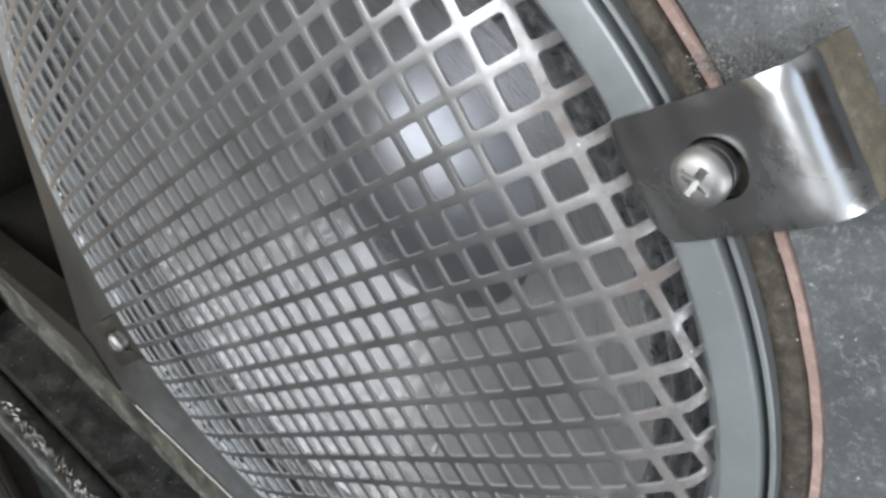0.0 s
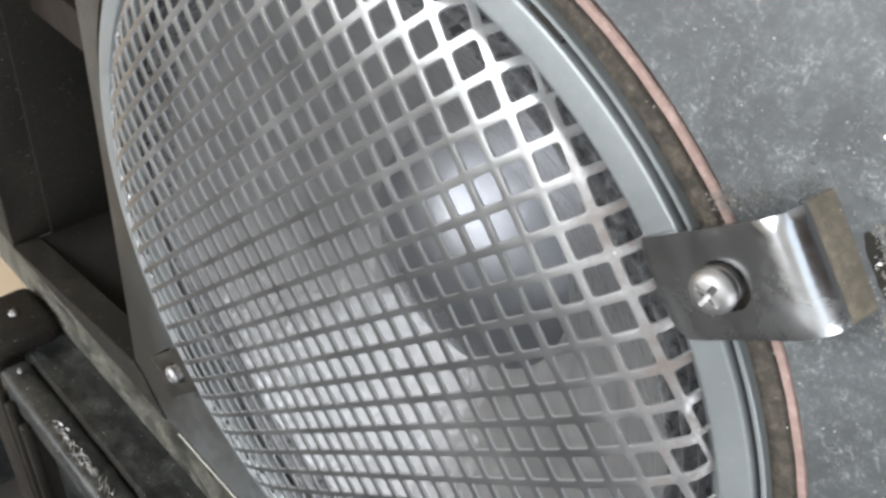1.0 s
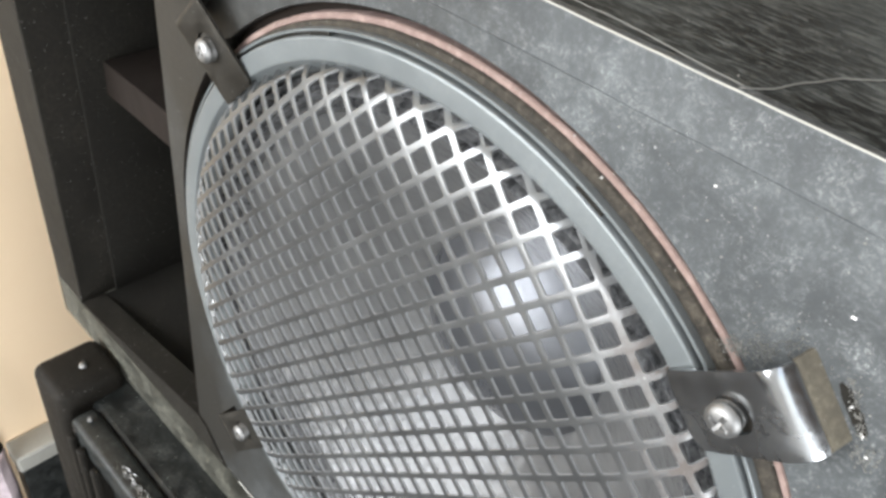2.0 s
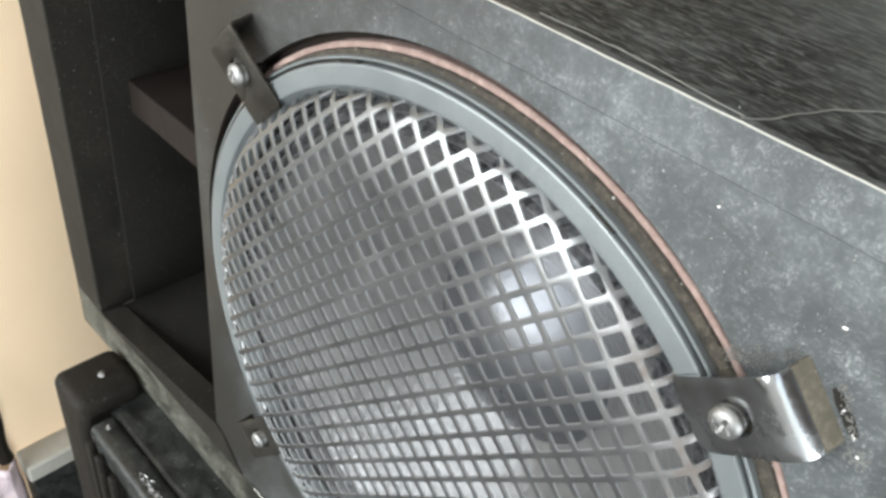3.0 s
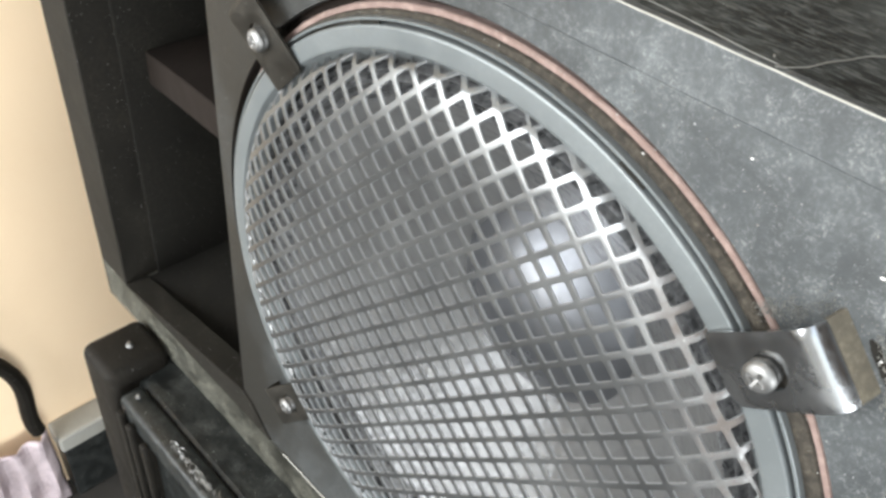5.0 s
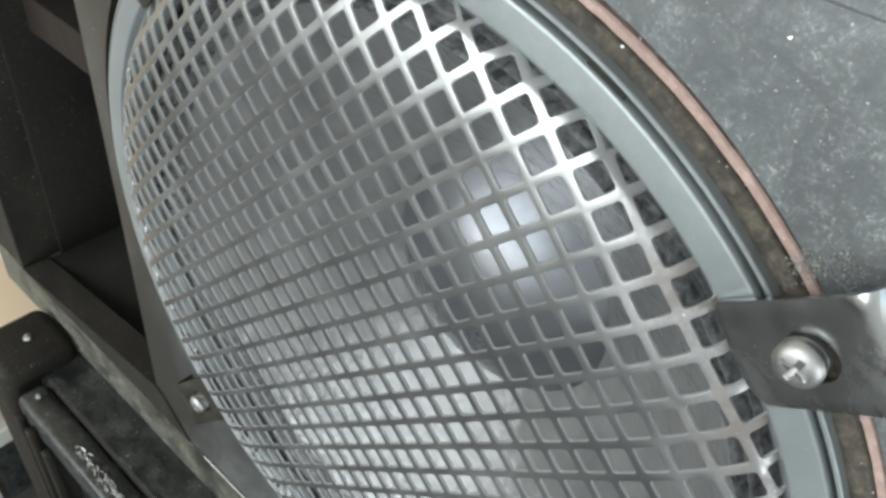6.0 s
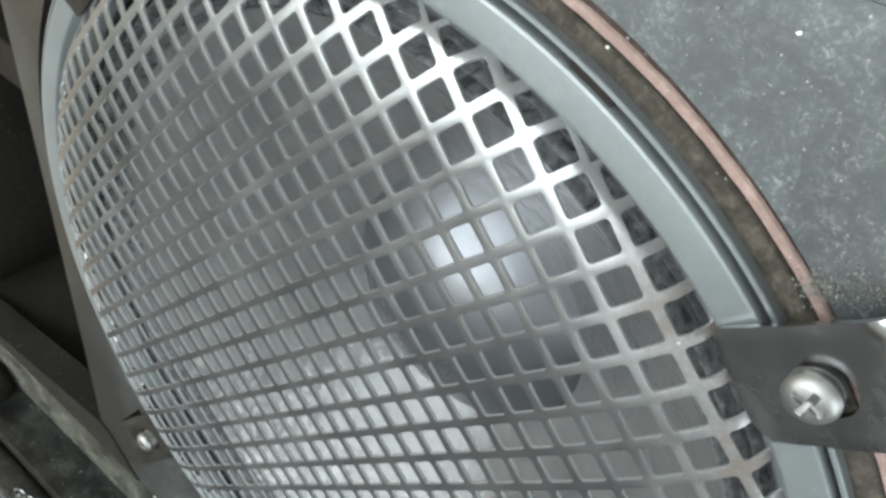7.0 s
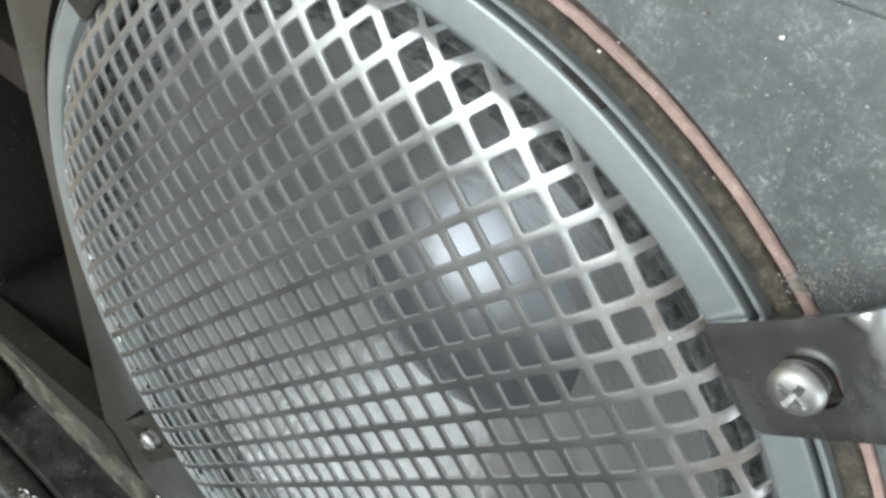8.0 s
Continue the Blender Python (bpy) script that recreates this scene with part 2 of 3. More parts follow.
def tube(points, radius, seg=8):
    """A thin round strand through the points."""
    bm = bmesh.new()
    rings = []
    for k, p in enumerate(points):
        d = (Vector(points[min(k + 1, len(points) - 1)]) - Vector(points[max(k - 1, 0)])).normalized()
        s = d.orthogonal().normalized()
        t = d.cross(s)
        rings.append([bm.verts.new(Vector(p) + radius * (math.cos(2 * math.pi * i / seg) * s + math.sin(2 * math.pi * i / seg) * t)) for i in range(seg)])
    for a, b in zip(rings, rings[1:]):
        for i in range(seg):
            bm.faces.new((a[i], a[(i + 1) % seg], b[(i + 1) % seg], b[i]))
    bm.faces.new(rings[0][::-1])
    bm.faces.new(rings[-1])
    bmesh.ops.recalc_face_normals(bm, faces=bm.faces)
    return bm


# ---------------------------------------------------------------- room
def setting(name, bm, mat, label, category):
    return tagged(link(name, bm, mat), label, category, kind="structure")


def joined(*bms):
    out = bmesh.new()
    for bm in bms:
        me = bpy.data.meshes.new("piece")
        bm.to_mesh(me)
        bm.free()
        out.from_mesh(me)
        bpy.data.meshes.remove(me)
    return out


setting("floor", box(-3.0, 2.5, -2.05, 1.2, -0.08, 0.0), floor_dark, "dark brown worn smooth floor", "floor")
setting("ceiling", box(-3.0, 2.5, -2.05, 1.2, 2.9, 3.0), wall_paint, "plain white painted ceiling", "ceiling")
setting("wall_back", box(-0.72, 2.5, 1.2, 1.3, 0, 2.9), dark_wall, "unseen wall, dark brown to cut reflections", "wall")
setting("wall_side", box(-3.1, -3.0, -2.05, -0.20, 0, 2.9), wall_paint, "plain off-white painted wall", "wall")
setting("wall_pier", box(-3.0, -0.72, -0.20, 1.2, 0, 2.9), cream_paint, "cream painted wall beside the cabinet", "wall")
setting("wall_far", joined(box(2.5, 2.6, -2.05, -1.85, 0, 2.9), box(2.5, 2.6, -0.25, 1.2, 0, 2.9), box(2.5, 2.6, -1.85, -0.25, 0, 0.1), box(2.5, 2.6, -1.85, -0.25, 1.3, 2.9)),
        dark_wall, "unseen wall, dark brown to cut reflections, with a low opening for the added fill", "wall")
setting("wall_front", joined(box(-3.0, -1.9, -2.15, -2.05, 0, 2.9), box(0.4, 1.30, -2.15, -2.05, 0, 2.9), box(2.42, 2.5, -2.15, -2.05, 0, 2.9),
                             box(-1.9, 0.4, -2.15, -2.05, 0, 0.6), box(-1.9, 0.4, -2.15, -2.05, 2.5, 2.9),
                             box(1.30, 2.42, -2.15, -2.05, 0, 0.33), box(1.30, 2.42, -2.15, -2.05, 2.57, 2.9)),
        wall_paint, "off-white painted wall with two window openings", "wall")

# ---------------------------------------------------------------- loudspeaker cabinet
cabinet = thing("speaker_cabinet", "large dusty black painted wooden loudspeaker cabinet with open side port", "speaker cabinet", (0, 0, ZC))
XL, XI, XR, ZB, ZT, DEEP, TH = -0.398, -0.356, 0.225, -0.247, 0.1925, 0.45, 0.0165
EDGE, BX = -0.181, 0.207


def plate_with_hole(x0, x1, z0, z1, y0, y1, r, cx, cz, seg=160):
    """A panel in the xz plane with a round hole of radius r."""
    bm = bmesh.new()
    rings = []
    for y in (y0, y1):
        inner, outer = [], []
        for i in range(seg):
            a = 2 * math.pi * i / seg
            c, s = math.cos(a), math.sin(a)
            inner.append(bm.verts.new((cx + r * c, y, cz + r * s)))
            k = min(((x1 if c > 0 else x0) - cx) / c if abs(c) > 1e-9 else 9, ((z1 if s > 0 else z0) - cz) / s if abs(s) > 1e-9 else 9)
            outer.append(bm.verts.new((cx + k * c, y, cz + k * s)))
        rings.append((inner, outer))
    for (sx, sz) in ((x0, z0), (x1, z0), (x0, z1), (x1, z1)):
        for inner, outer in rings:
            v = min(outer, key=lambda q: (q.co.x - sx) ** 2 + (q.co.z - sz) ** 2)
            v.co.x, v.co.z = sx, sz
    (i0, o0), (i1, o1) = rings
    for i in range(seg):
        j = (i + 1) % seg
        bm.faces.new((i0[i], o0[i], o0[j], i0[j]))
        bm.faces.new((i1[i], i1[j], o1[j], o1[i]))
        bm.faces.new((i0[i], i0[j], i1[j], i1[i]))
        bm.faces.new((o0[i], o1[i], o1[j], o0[j]))
    bmesh.ops.recalc_face_normals(bm, faces=bm.faces)
    return bm


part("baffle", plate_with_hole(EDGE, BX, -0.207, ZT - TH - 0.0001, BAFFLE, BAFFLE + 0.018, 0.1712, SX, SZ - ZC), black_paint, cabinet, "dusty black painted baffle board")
part("top_panel", worn(box(XL, XR, BAFFLE + 0.0032, DEEP, ZT - TH, ZT - 0.0002), 0.0002, 24), top_paint, cabinet, "grained black board")
part("front_edge", worn(box(XL, XR, BAFFLE - 0.0008, BAFFLE + 0.0031, ZT - TH, ZT, 0.0007), 0.0002, 40), black_paint, cabinet, "black edge strip with pale worn arris")
part("bottom_panel", worn(box(XL, XR, BAFFLE - 0.001, DEEP, ZB, -0.2075, 0.0012), 0.0004, 20), rail_black, cabinet)
sill = bmesh.new()
corner = [sill.verts.new((x, y, z)) for y in (0.0105, 0.03) for x, z in ((XI, -0.2074), (-0.150, -0.2074), (-0.172, -0.184), (EDGE, -0.180), (XI, -0.2068))]
sill.faces.new(corner[:5])
sill.faces.new(corner[5:][::-1])
for i in range(5):
    sill.faces.new((corner[i], corner[(i + 1) % 5], corner[5 + (i + 1) % 5], corner[5 + i]))
bmesh.ops.recalc_face_normals(sill, faces=sill.faces)
part("port_sill", sill, edge_black, cabinet)
part("side_panel", worn(box(XL, XI, BAFFLE - 0.001, DEEP, -0.2074, ZT - TH - 0.0002, 0.0012), 0.0004, 20), edge_black, cabinet)
part("side_panel", box(BX, XR, BAFFLE - 0.001, DEEP, -0.2074, ZT - TH - 0.0002, 0.0012), black_paint, cabinet)
part("back_panel", box(XI, BX, DEEP - 0.02, DEEP, -0.2074, ZT - TH - 0.0002), recess_black, cabinet)
part("port_wall", box(EDGE, EDGE + 0.01, BAFFLE + 0.018, DEEP - 0.02, -0.2074, ZT - TH - 0.0002), recess_black, cabinet)
part("port_lining", box(XI, XI + 0.003, 0.04, DEEP - 0.02, -0.2074, ZT - TH - 0.0002), recess_black, cabinet)
part("port_floor", box(XI + 0.003, EDGE, 0.0301, DEEP - 0.02, -0.2074, -0.2066), recess_black, cabinet)
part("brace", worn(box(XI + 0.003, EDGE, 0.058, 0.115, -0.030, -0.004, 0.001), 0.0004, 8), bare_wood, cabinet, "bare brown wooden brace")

# The pale strand carries the front arris's glint in its colour.
part("pale_arris", tube([(XL + (XR - XL) * i / 120, BAFFLE - 0.0006 + 0.0002 * noise.noise(Vector((i * 0.7, 0, 1))), ZT - 0.0003 + 0.0002 * noise.noise(Vector((i * 0.5, 3, 0)))) for i in range(121)], 0.00027, 6), pale_grey, cabinet, "pale worn front arris with its glint painted in", True)
part("pale_arris", tube([(-0.135 + 0.0026 * i, BAFFLE - 0.0010 + 0.0002 * noise.noise(Vector((i * 0.8, 0, 4))), -0.2072 + 0.0004 * noise.noise(Vector((i * 0.6, 7, 0)))) for i in range(121)], 0.0005, 6), pale_grey, cabinet, "pale worn arris of the bottom rail", True)


def ragged(bm, size):
    """Frays a turned ring a little in and out."""
    for v in bm.verts:
        f = 1 + size * noise.noise(v.co * 160) / 0.17 + 0.5 * size * noise.noise(v.co * 600) / 0.17
        v.co.x *= f
        v.co.z *= f
    return bm


# ---------------------------------------------------------------- driver
driver = thing("loudspeaker_driver", "large round loudspeaker driver with grey cone, recessed in the baffle", "loudspeaker", (SX, 0, SZ))


def aside(bm, dx):
    """Moves a ring sideways off the driver's axis."""
    for v in bm.verts:
        v.co.x += dx
    return bm


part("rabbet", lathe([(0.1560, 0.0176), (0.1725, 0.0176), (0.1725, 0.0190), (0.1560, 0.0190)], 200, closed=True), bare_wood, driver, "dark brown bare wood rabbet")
part("cork_ring", aside(ragged(lathe([(0.1662, 0.0175), (0.1662, 0.0128), (0.1665, 0.0124), (0.1682, 0.0124), (0.1686, 0.0130), (0.1686, 0.0175)], 420, closed=True), 0.0002), CORK), cork_pink, driver, "reddish bare cork ring")
part("gasket", aside(ragged(lathe([(0.1600, 0.0175), (0.1600, 0.0114), (0.1640, 0.0110), (0.1657, 0.0115), (0.1661, 0.0122), (0.1661, 0.0175)], 300, closed=True), 0.0001), CORK), gasket_brown, driver, "dusty brown gasket")
part("basket_rim", lathe([(0.1620, 0.0175), (0.1620, 0.0084), (0.1622, 0.0081), (0.1630, 0.0081), (0.1632, 0.0084), (0.1632, 0.0175)], 200, closed=True), ring_paint, driver, "thin grey steel basket rim")
# Raised black blocks stand in for the dark of the open slots.
for mid in (68.4, 111.0):
    slot = bmesh.new()
    rows = [[slot.verts.new((r * math.cos(radians(mid + 1.9 * (i / 8 - 1))), y, r * math.sin(radians(mid + 1.9 * (i / 8 - 1))))) for r, y in ((0.1608, 0.0128), (0.1608, 0.0078), (0.1621, 0.0078), (0.1621, 0.0128))] for i in range(17)]
    for p, q in zip(rows, rows[1:]):
        for n in range(4):
            slot.faces.new((p[n], p[(n + 1) % 4], q[(n + 1) % 4], q[n]))
    slot.faces.new(rows[0])
    slot.faces.new(rows[-1][::-1])
    bmesh.ops.recalc_face_normals(slot, faces=slot.faces)
    part("slot", slot, recess_black, driver, "black block standing in for a slot in the basket rim")
part("basket", lathe([(0.1500, 0.0150), (0.1619, 0.0118), (0.1619, 0.0172), (0.1500, 0.0172)], 120, closed=True), recess_black, driver, "dark slotted basket flange")
prof = [(0.1505, 0.0150), (0.1480, 0.0185)]
for i in range(33):
    f = i / 32
    prof.append((0.1475 - 0.0185 * f, 0.0215 + 0.0022 * math.cos(f * 8 * math.pi)))
part("surround", lathe(prof), surround_cloth, driver, "pleated dark cloth surround", True)
part("cone", lathe([(0.129 - 0.084 * i / 20, 0.0235 + 0.0655 * (i / 20) ** 0.97) for i in range(21)]), cone_paper, driver, "grey semi-gloss cone", True)
part("dust_cap", lathe([(0.054 * math.sin(a) / math.sin(0.72), 0.0815 - 0.0205 * (math.cos(a) - math.cos(0.72)) / (1 - math.cos(0.72))) for a in (0.72 * (1 - i / 14) for i in range(-1, 15))]), cap_gloss, driver, "glossy dark dust cap", True)

# ---------------------------------------------------------------- grille
grille = thing("speaker_grille", "domed grey perforated steel grille with square holes", "speaker grille", (SX, 0, SZ))
PITCH, HOLE = 0.00985, 0.00740
GX, GZ, GTURN = 0.0642, 0.12850, radians(47.23)
CROWN, SAG, POW = -0.0012, 0.0058, 10.0   # face of the dome and how far it falls away to its fold
FOLD, BEND, STEEP = 0.1464, 0.0025, 0.90  # radius of the fold, of its crease, and the slope of the skirt
TILT = 0.011        # the dome sits a little proud on its lower side


def sheet(u, v):
    return GX + u * math.cos(GTURN) - v * math.sin(GTURN), GZ + u * math.sin(GTURN) + v * math.cos(GTURN)


def dome(u, v, sink=0.0):
    """A place of the flat sheet, pressed into the dome; sink is the depth under the face."""
    x, z = sheet(u, v)
    s = math.hypot(x, z)
    sag = SAG + 0.0004 * noise.noise(Vector((x * 25, z * 25, 3)))
    if s <= FOLD:
        r, y = s, CROWN + sag * (s / FOLD) ** POW
        slope = sag * POW * s ** (POW - 1) / FOLD ** POW
    else:
        a0 = math.atan(sag * POW / FOLD)
        a = min(a0 + (s - FOLD) / BEND, STEEP)
        over = max(0.0, (s - FOLD) - BEND * (STEEP - a0))
        r = FOLD + BEND * (math.sin(a) - math.sin(a0)) + math.cos(STEEP) * over
        y = CROWN + sag + BEND * (math.cos(a0) - math.cos(a)) + math.sin(STEEP) * over
        slope = math.tan(a)
    y += TILT * (0.64 * x + 0.77 * z)
    n = 1 / math.hypot(1, slope)
    r2, y2 = r - sink * slope * n, y + sink * n
    return Vector((x / s * r2, y2, z / s * r2)) if s > 1e-6 else Vector((0, y2, 0))


def perforated():
    bm = bmesh.new()
    cache = {}

    def vert(u, v, sink):
        key = (round(u, 6), round(v, 6), round(sink, 6))
        if key not in cache:
            cache[key] = bm.verts.new(dome(u, v, sink))
        return cache[key]

    h, c = PITCH / 2, HOLE / 2
    k = 0.30
    unit = []
    for q in range(4):
        turn = [(1, 0), (0, 1), (-1, 0), (0, -1)][q]
        for a, b in ((-1 + k, -1), (-0.33, -1), (0.33, -1), (1 - k, -1), (1 - 0.43 * k, -1 + 0.12 * k), (1 - 0.12 * k, -1 + 0.43 * k)):
            unit.append((a * turn[0] - b * turn[1], a * turn[1] + b * turn[0]))
    square = []
    for q in range(4):
        turn = [(1, 0), (0, 1), (-1, 0), (0, -1)][q]
        for a, b in ((-0.8, -1), (-0.33, -1), (0.33, -1), (0.8, -1), (1, -1), (1, -1)):
            square.append((a * turn[0] - b * turn[1], a * turn[1] + b * turn[0]))
    m = len(unit)
    for i in range(-34, 9):
        for j in range(-20, 21):
            u, v = i * PITCH, j * PITCH
            if math.hypot(*sheet(u, v)) > FOLD + 0.0085:
                continue
            loops = [[vert(u + a * h, v + b * h, 0) for a, b in square]]
            for size, sink in ((c + 0.00024, 0), (c + 0.00008, 0.00003), (c, 0.00028), (c, 0.0009)):
                loops.append([vert(u + a * size, v + b * size, sink) for a, b in unit])
            loops.append([vert(u + a * h, v + b * h, 0.0009) for a, b in square])
            for step, (p, q) in enumerate(zip(loops, loops[1:])):
                for e in range(m):
                    w = (e + 1) % m
                    ring = [p[e], p[w], q[w], q[e]]
                    ring = [x for n, x in enumerate(ring) if x not in ring[:n]]
                    if len(ring) > 2 and not bm.faces.get(ring):
                        bm.faces.new(ring).material_index = 1 if step in (2, 3) else 0
    bmesh.ops.recalc_face_normals(bm, faces=bm.faces)
    return bm


part("mesh_dome", perforated(), grille_paint, grille, "domed grey perforated sheet", True).data.materials.append(cut_steel)
part("rim", lathe([(0.1462, 0.0160), (0.1478, 0.0122), (0.1502, 0.0098), (0.1515, 0.0082), (0.1520, 0.0074), (0.1524, 0.00702), (0.1529, 0.00690), (0.1535, 0.00685), (0.1596, 0.00685), (0.1601, 0.00688), (0.1605, 0.0071), (0.1607, 0.0075), (0.1608, 0.0085), (0.1608, 0.0125)], 220), ring_paint, grille, "smooth grey flat rim", True)

# ---------------------------------------------------------------- clamps


def strip(profile, w, th, round_corner, nw=16):
    """A bent strip of sheet metal along (r, y) points, its first end with one well rounded corner."""
    bm = bmesh.new()
    tops, lows = [], []
    for k, (r, y) in enumerate(profile):
        r0, y0 = profile[max(k - 1, 0)]
        r1, y1 = profile[min(k + 1, len(profile) - 1)]
        d = Vector((r1 - r0, y1 - y0)).normalized()
        slope = d.y / d.x if abs(d.x) > 1e-6 else 0
        top, low = [], []
        for i in range(nw + 1):
            t = -w + 2 * w * i / nw
            rr, yy = r, y
            if round_corner and k < 3:
                c = max(0.0, (abs(t) - (w - round_corner)) / round_corner)
                cut = round_corner * (1 - math.sqrt(max(0.0, 1 - c * c))) * (1.0 if t < 0 else 0.3)
                rr = max(r, profile[0][0] + cut)
                yy = y + (rr - r) * slope
            edge = 0.00025 if i in (0, nw) or k == 0 else 0.0
            top.append(bm.verts.new((rr - d.y * edge, yy + d.x * edge, t)))
            low.append(bm.verts.new((rr - d.y * th, yy + d.x * th, t)))
        tops.append(top)
        lows.append(low)
    n = len(profile)
    for k in range(n - 1):
        for i in range(nw):
            bm.faces.new((tops[k][i], tops[k][i + 1], tops[k + 1][i + 1], tops[k + 1][i]))
            bm.faces.new((lows[k][i], lows[k + 1][i], lows[k + 1][i + 1], lows[k][i + 1]))
        bm.faces.new((tops[k][0], tops[k + 1][0], lows[k + 1][0], lows[k][0]))
        bm.faces.new((tops[k][nw], lows[k][nw], lows[k + 1][nw], tops[k + 1][nw]))
    for k in (0, n - 1):
        for i in range(nw):
            bm.faces.new((tops[k][i], lows[k][i], lows[k][i + 1], tops[k][i + 1]))
    bmesh.ops.recalc_face_normals(bm, faces=bm.faces)
    return bm


def bent(inner, knee, foot, soft, wave=0.0):
    """Side view of a clip that leans up from the grille to its knee, then drops to the baffle: the plate and the leg."""
    a, k, f = Vector(inner), Vector(knee), Vector(foot)
    p, q = k + (a - k).normalized() * soft, k + (f - k).normalized() * soft * 0.75
    plate = [tuple(a.lerp(p, i / 27) + Vector((0, wave * math.sin(i * 0.62) * math.sin(math.pi * i / 27)))) for i in range(28)]
    curve = [tuple(p.lerp(k, i / 9).lerp(k.lerp(q, i / 9), i / 9)) for i in range(1, 10)]
    leg = [tuple(q.lerp(f, i / 4)) for i in range(5)]
    return plate + curve, leg


def clamp(angle, mat, leg_mat, label, shape, round_corner, screw_r):
    """A bent steel clip; its local x points out from the loudspeaker's centre."""
    ob = thing("grille_clamp", label, "clamp", (0, 0, 0), "clamps round the grille")
    ob.matrix_basis = pose(0, 0, ZC, 0, -angle, 0)
    plate = part("plate", strip(shape[0], 0.0125, 0.0015, round_corner), mat, ob)
    part("leg", strip(shape[1], 0.01245, 0.0014, 0), leg_mat, ob, "dust-covered bent leg")
    drill = lathe([(0, -0.004), (0.0057, -0.004), (0.0057, 0.011), (0, 0.011)], 32)
    for v in drill.verts:
        v.co.x += screw_r + 0.0016
    cutter = link("cutter", drill, mat)
    cutter.matrix_basis = ob.matrix_basis
    cut = plate.modifiers.new("hole", "BOOLEAN")
    cut.object, cut.solver = cutter, "EXACT"
    bpy.context.view_layer.update()
    me = bpy.data.meshes.new_from_object(plate.evaluated_get(bpy.context.evaluated_depsgraph_get()))
    plate.modifiers.clear()
    plate.data = me
    bpy.data.objects.remove(cutter)
    for p in me.polygons:
        p.use_smooth = True
    me.set_sharp_from_angle(angle=radians(35))
    # pan head with a worn cross recess, a spring washer and the shank
    top = -0.0024
    head = lathe([(0, top)] + [(0.0051 * i / 22, top + 0.0029 * (1 - math.sqrt(max(0, 1 - (i / 22.5) ** 3.4)))) for i in range(1, 23)] + [(0.0049, top + 0.0040), (0, top + 0.0040)], 96)
    for v in head.verts:
        u, s = v.co.x * 0.82 + v.co.z * 0.57, v.co.z * 0.82 - v.co.x * 0.57
        if v.co.y < top + 0.0028 and math.hypot(u, s) < 0.0030 and min(abs(u), abs(s)) < 0.00066 + 0.0002 * noise.noise(v.co * 900):
            v.co.y += 0.0010 * (1.15 - math.hypot(u, s) / 0.0030)
        v.co.x += screw_r
    screw = part("screw", head, screw_steel, ob, "cross-head steel screw", True)
    washer = lathe([(0.0028, top + 0.0042), (0.0046, top + 0.0042), (0.0048, top + 0.0045), (0.0048, top + 0.0062), (0.0046, top + 0.0065), (0.0028, top + 0.0065)], 56, closed=True)
    shank = lathe([(0, top + 0.0040), (0.0026, top + 0.0040), (0.0026, 0.0140), (0, 0.0140)], 24)
    for m in (washer, shank):
        for v in m.verts:
            v.co.x += screw_r
    part("washer", washer, screw_steel, screw, "steel spring washer")
    part("shank", shank, old_steel, screw)
    return ob


NEAR = bent((0.1480, 0.0054), (0.1845, -0.0007), (0.1893, 0.0119), 0.0088, 0.00010)
LONG = bent((0.1475, 0.0054), (0.1868, -0.0002), (0.1890, 0.0119), 0.003)
clamp(45, clamp_steel, rust_dust, "shiny bent steel clamp with a cross-head screw", NEAR, 0.006, 0.165)
clamp(136, old_steel, old_steel, "tarnished dark bent steel clamp with a screw", LONG, 0.002, 0.1685)
clamp(227.3, old_steel, old_steel, "tarnished brown bent steel clamp with a screw", LONG, 0.002, 0.165)
clamp(315, clamp_steel, rust_dust, "shiny bent steel clamp with a cross-head screw", NEAR, 0.006, 0.165)

# ---------------------------------------------------------------- lower case
case = thing("equipment_case", "black moulded equipment case with rounded corners under the cabinet", "case", (0, 0, 0))
TOP = ZC - 0.2355
part("body", box(-0.330, 0.24, -0.020, 0.45, 0.0, TOP - 0.0125, 0.004), case_black, case)
part("corner_post", box(-0.338, -0.290, -0.044, 0.0095, 0.0, TOP + 0.008, 0.009, 4), case_edge, case, "rounded dark raised side rim", True)
part("front_rim", box(-0.2835, 0.24, -0.041, -0.0205, TOP - 0.035, TOP - 0.008, 0.005, 4), case_black, case, "rounded black front rim", True)
for x in (-0.276, -0.262, -0.2425):
    part("rib", worn(box(x - 0.0035, x + 0.0035, -0.0475, -0.0415, 0.02, TOP - 0.018 - 0.25 * (x + 0.276), 0.002, 3), 0.0004, 6), case_edge, case, "rounded moulded rib", True)


def frayed_edge():
    """Short bright scratches and torn fibres where the rim's edge is worn through."""
    rng = random.Random(19)
    bm = bmesh.new()
    for _ in range(420):
        x = -0.222 + 0.32 * rng.random()
        y, z = -0.0325 + rng.gauss(0, 0.0016), TOP - 0.0081
        d = Vector((rng.uniform(0.4, 1.0), rng.uniform(-0.9, 0.3), 0)).normalized() * rng.uniform(0.001, 0.0045)
        w = Vector((-d.y, d.x, 0)).normalized() * rng.uniform(0.00012, 0.0004)
        p = Vector((x, y, z))
        up = Vector((0, 0, rng.uniform(0.0004, 0.0012)))
        a, b, c, e = (bm.verts.new(q) for q in (p - d, p - w + up * 0.5, p + d + up * 0.3, p + w + up))
        low = bm.verts.new(p - up * 0.3)
        for tri in ((a, b, e), (b, c, e), (a, low, b), (b, low, c), (c, low, e), (e, low, a)):
            bm.faces.new(tri)
    bmesh.ops.recalc_face_normals(bm, faces=bm.faces)
    return bm


part("worn_edge", frayed_edge(), screw_steel, case, "frayed shiny worn edge")
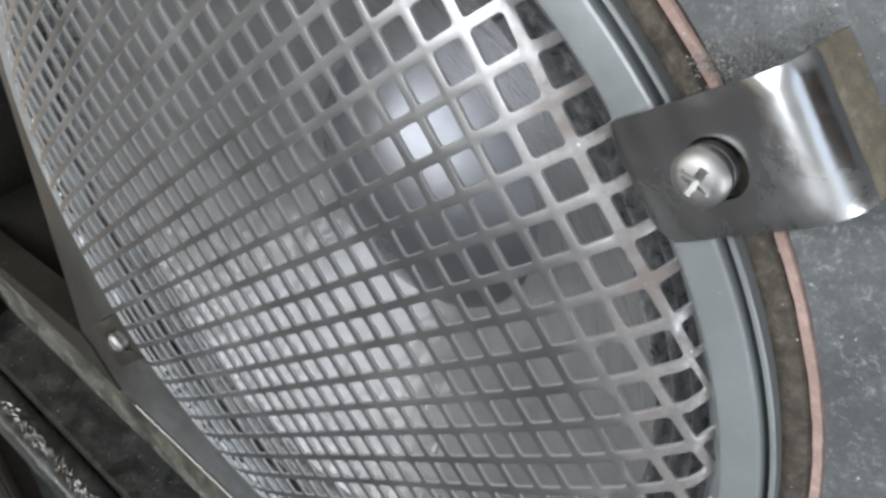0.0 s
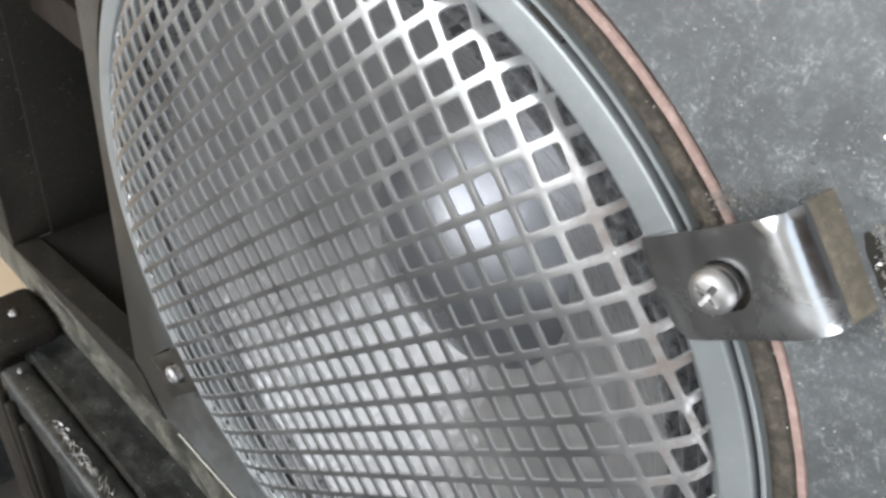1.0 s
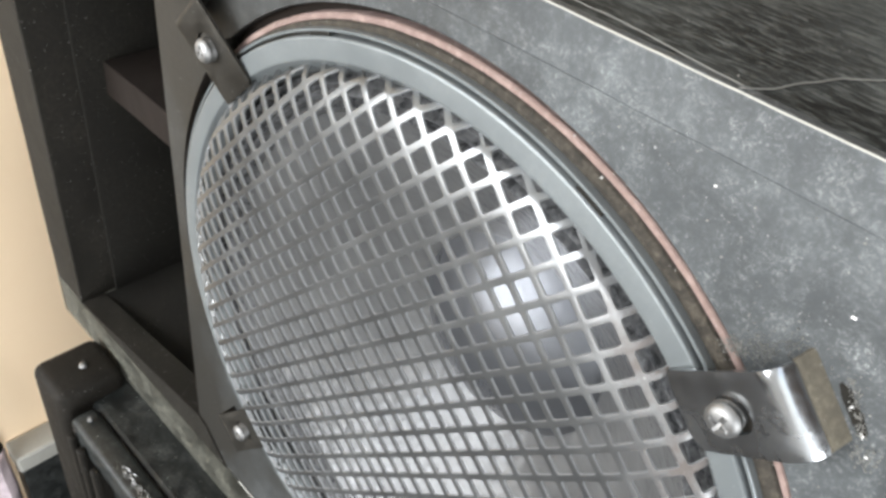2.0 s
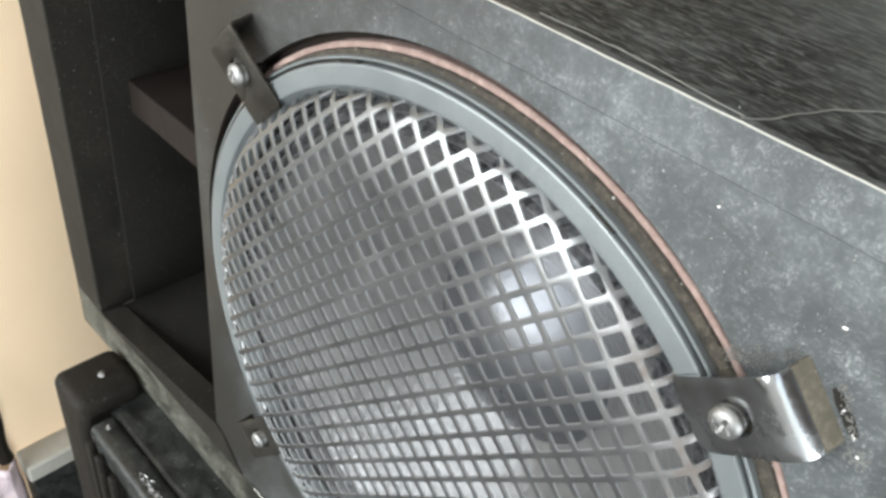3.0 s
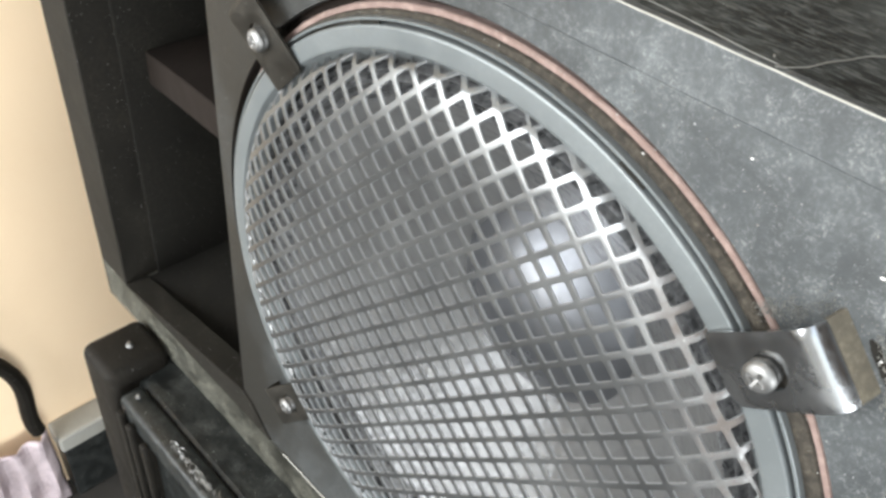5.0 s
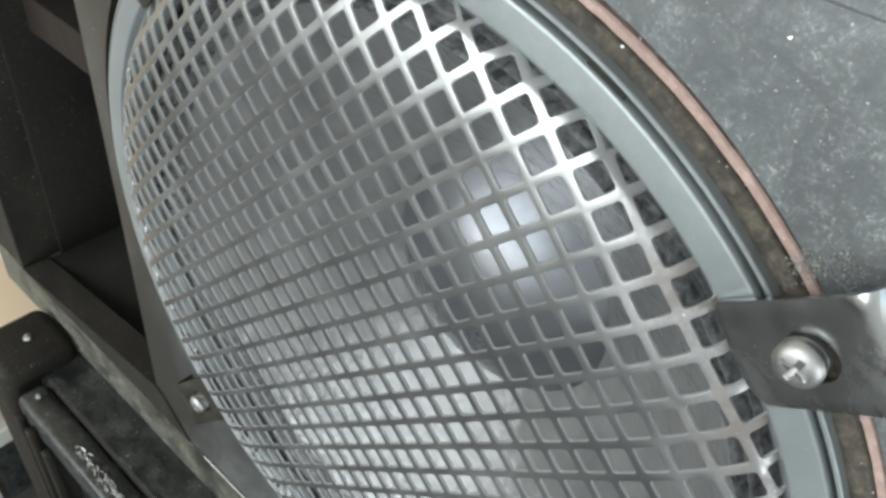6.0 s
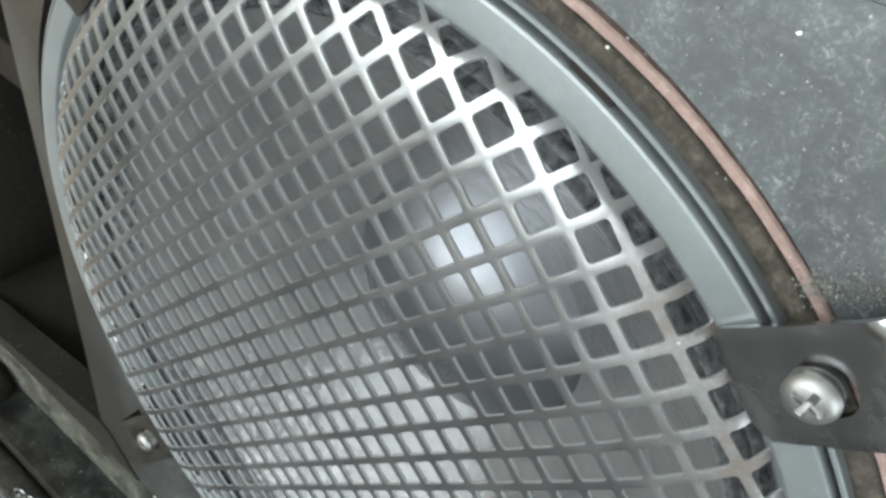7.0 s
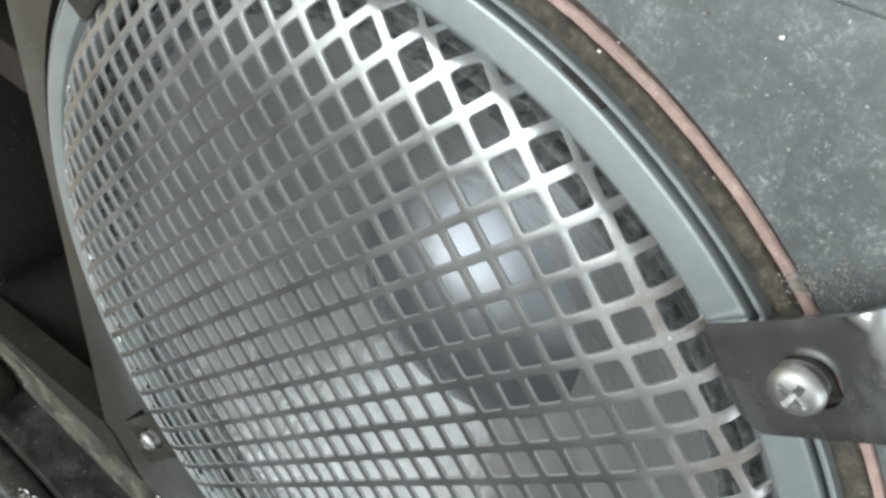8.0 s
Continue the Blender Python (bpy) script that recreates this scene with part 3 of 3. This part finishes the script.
part("rivet", lathe([(0, -0.003), (0.0022, -0.0024), (0.0032, 0.0), (0, 0.0)], 20), screw_steel, case).matrix_basis = pose(-0.311, -0.0135, TOP + 0.0082, -90, 0, 0)
part("rivet", lathe([(0, -0.003), (0.0016, -0.0024), (0.0022, 0.0), (0, 0.0)], 20), screw_steel, case).matrix_basis = pose(-0.2707, -0.030, TOP - 0.0062, -90, 0, 0)

# ---------------------------------------------------------------- clutter along the cream wall
ledge = thing("wall_box", "low black box with pale grey lid against the wall", "box", (-0.70, 0.0, 0))
part("body", box(-0.02, 0.02, -0.013, 0.5, 0.0, 0.118, 0.003), case_black, ledge)
part("lid", box(-0.02, 0.022, -0.016, 0.5, 0.1182, 0.150, 0.004), pale_grey, ledge, "pale grey lid")


def cloth(name, x, y0, y1, z0, z1, mat, label):
    """A limp hanging cloth with folds."""
    bm = bmesh.new()
    n, m = 26, 22
    grid = [[bm.verts.new((x + 0.012 * noise.noise(Vector((i * 0.24, j * 0.13, 5))) + 0.006 * math.sin(i * 0.9), y0 + (y1 - y0) * i / n,
                           z0 + (z1 - z0) * j / m - 0.02 * noise.noise(Vector((i * 0.2, 2, j * 0.05))) * (j / m))) for j in range(m + 1)] for i in range(n + 1)]
    for i in range(n):
        for j in range(m):
            bm.faces.new((grid[i][j], grid[i + 1][j], grid[i + 1][j + 1], grid[i][j + 1]))
    ob = link(name, bm, mat, True)
    solid = ob.modifiers.new("weight", "SOLIDIFY")
    solid.thickness = 0.004
    return tagged(ob, label, "cloth")


cloth("cloth", -0.685, -0.16, -0.022, 0.002, 0.165, pink_cloth, "crumpled pale pink cloth with dark patches by the wall")
strap = [(-0.70, -0.10 + 0.012 * math.cos(i * 0.5) * (i > 9) + 0.0042 * i, 0.52 - 0.0185 * i) for i in range(20)]
tagged(link("strap", tube(strap, 0.011, 10), case_edge, True), "dark bent strap hanging by the cream wall", "strap")

# ---------------------------------------------------------------- dust threads and flakes on the cabinet


def thread(points, radius, label):
    fine = []
    for a, b in zip(points, points[1:]):
        for i in range(8):
            p = Vector(a).lerp(Vector(b), i / 8)
            fine.append(tuple(p + 0.0003 * noise.noise_vector(p * 120)))
    return tagged(link("dust_thread", tube(fine, radius, 5), fluff, True), label, "dust thread")


EDGEZ = ZC + ZT + 0.0004
thread([(0.0840, 0.0118, EDGEZ), (0.0890, 0.019, EDGEZ), (0.0925, 0.030, EDGEZ), (0.0965, 0.040, EDGEZ), (0.104, 0.050, EDGEZ), (0.118, 0.060, EDGEZ)], 0.0002, "pale dust thread curling over the black top board")
thread([(0.015, 0.0165, EDGEZ), (0.035, 0.0175, EDGEZ), (0.054, 0.017, EDGEZ), (0.072, 0.0145, EDGEZ), (0.086, 0.0135, EDGEZ)], 0.00016, "pale dust thread along the black board's edge")


def flakes(name, spots, label, seed, mat=fluff):
    """Loose pale flakes on the baffle, each a small bent chip."""
    rng = random.Random(seed)
    bm = bmesh.new()
    for x, z, spread, count, size in spots:
        for _ in range(count):
            cx, cz = rng.gauss(x, spread), rng.gauss(z, spread)
            r, turn = size * rng.uniform(0.4, 1.3), rng.uniform(0, 6.28)
            ring = []
            for k in range(5):
                a = turn + k * 1.257
                q = r * rng.uniform(0.5, 1.2)
                ring.append(bm.verts.new((cx + q * math.cos(a), BAFFLE - 0.0003 - rng.uniform(0, 0.0006), cz + 0.7 * q * math.sin(a))))
            low = bm.verts.new((cx, BAFFLE - 0.0001, cz))
            bm.faces.new(ring)
            for k in range(5):
                bm.faces.new((ring[k], low, ring[(k + 1) % 5]))
    bmesh.ops.recalc_face_normals(bm, faces=bm.faces)
    ob = link(name, bm, mat)
    ob.location.z = ZC
    return tagged(ob, label, "dust", kind="stuff")


flakes("paint_flakes", [(0.139 + 0.0016 * i, 0.135 - 0.0024 * i, 0.0008, 26, 0.00026) for i in range(-2, 4)] + [(0.133, 0.141, 0.003, 30, 0.00022)], "pale chipped flakes beside the clamp", 3)
flakes("dust_fluff", [(0.1085, 0.1295, 0.0018, 300, 0.00022), (0.115, 0.1335, 0.0026, 220, 0.0002), (0.121, 0.1395, 0.0022, 120, 0.00018), (0.1465, 0.1225, 0.002, 90, 0.0003)], "grey fluff of dust beside the clamp", 5)
flakes("dust_specks", [(0.02 + 0.012 * i, 0.172 - 0.004 * i, 0.02, 14, 0.00035) for i in range(13)], "pale dust specks on the black baffle", 7)


def dark_strip(r, t, length, width, seed):
    """A dark ragged strip just proud of the baffle beside a clamp's foot, at radius r and offset t along 45 degrees."""
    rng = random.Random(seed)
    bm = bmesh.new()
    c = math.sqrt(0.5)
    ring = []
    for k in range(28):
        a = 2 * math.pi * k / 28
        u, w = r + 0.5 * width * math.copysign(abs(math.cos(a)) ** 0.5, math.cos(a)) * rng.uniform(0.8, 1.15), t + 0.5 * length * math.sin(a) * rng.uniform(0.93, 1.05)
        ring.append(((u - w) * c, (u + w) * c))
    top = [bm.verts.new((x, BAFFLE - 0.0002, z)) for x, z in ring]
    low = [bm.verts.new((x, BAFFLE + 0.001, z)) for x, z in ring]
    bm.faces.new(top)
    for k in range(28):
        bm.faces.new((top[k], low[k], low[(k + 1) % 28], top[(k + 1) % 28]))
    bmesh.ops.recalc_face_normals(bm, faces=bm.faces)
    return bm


part("dark_strip", dark_strip(0.1923, -0.0045, 0.0145, 0.0032, 4), edge_black, cabinet, "dark ragged strip on the baffle beside a clamp")
flakes("paint_flecks", [(0.1286, 0.1556, 0.0002, 5, 0.0005), (0.1384, 0.1333, 0.0003, 4, 0.0004), (0.0765, 0.1774, 0.0001, 3, 0.0005), (0.0878, 0.1684, 0.0001, 3, 0.00045), (0.1435, 0.1275, 0.0005, 3, 0.0004), (0.147, 0.123, 0.0004, 3, 0.0004)],
       "white paint flecks on the black baffle", 11, chip_white)
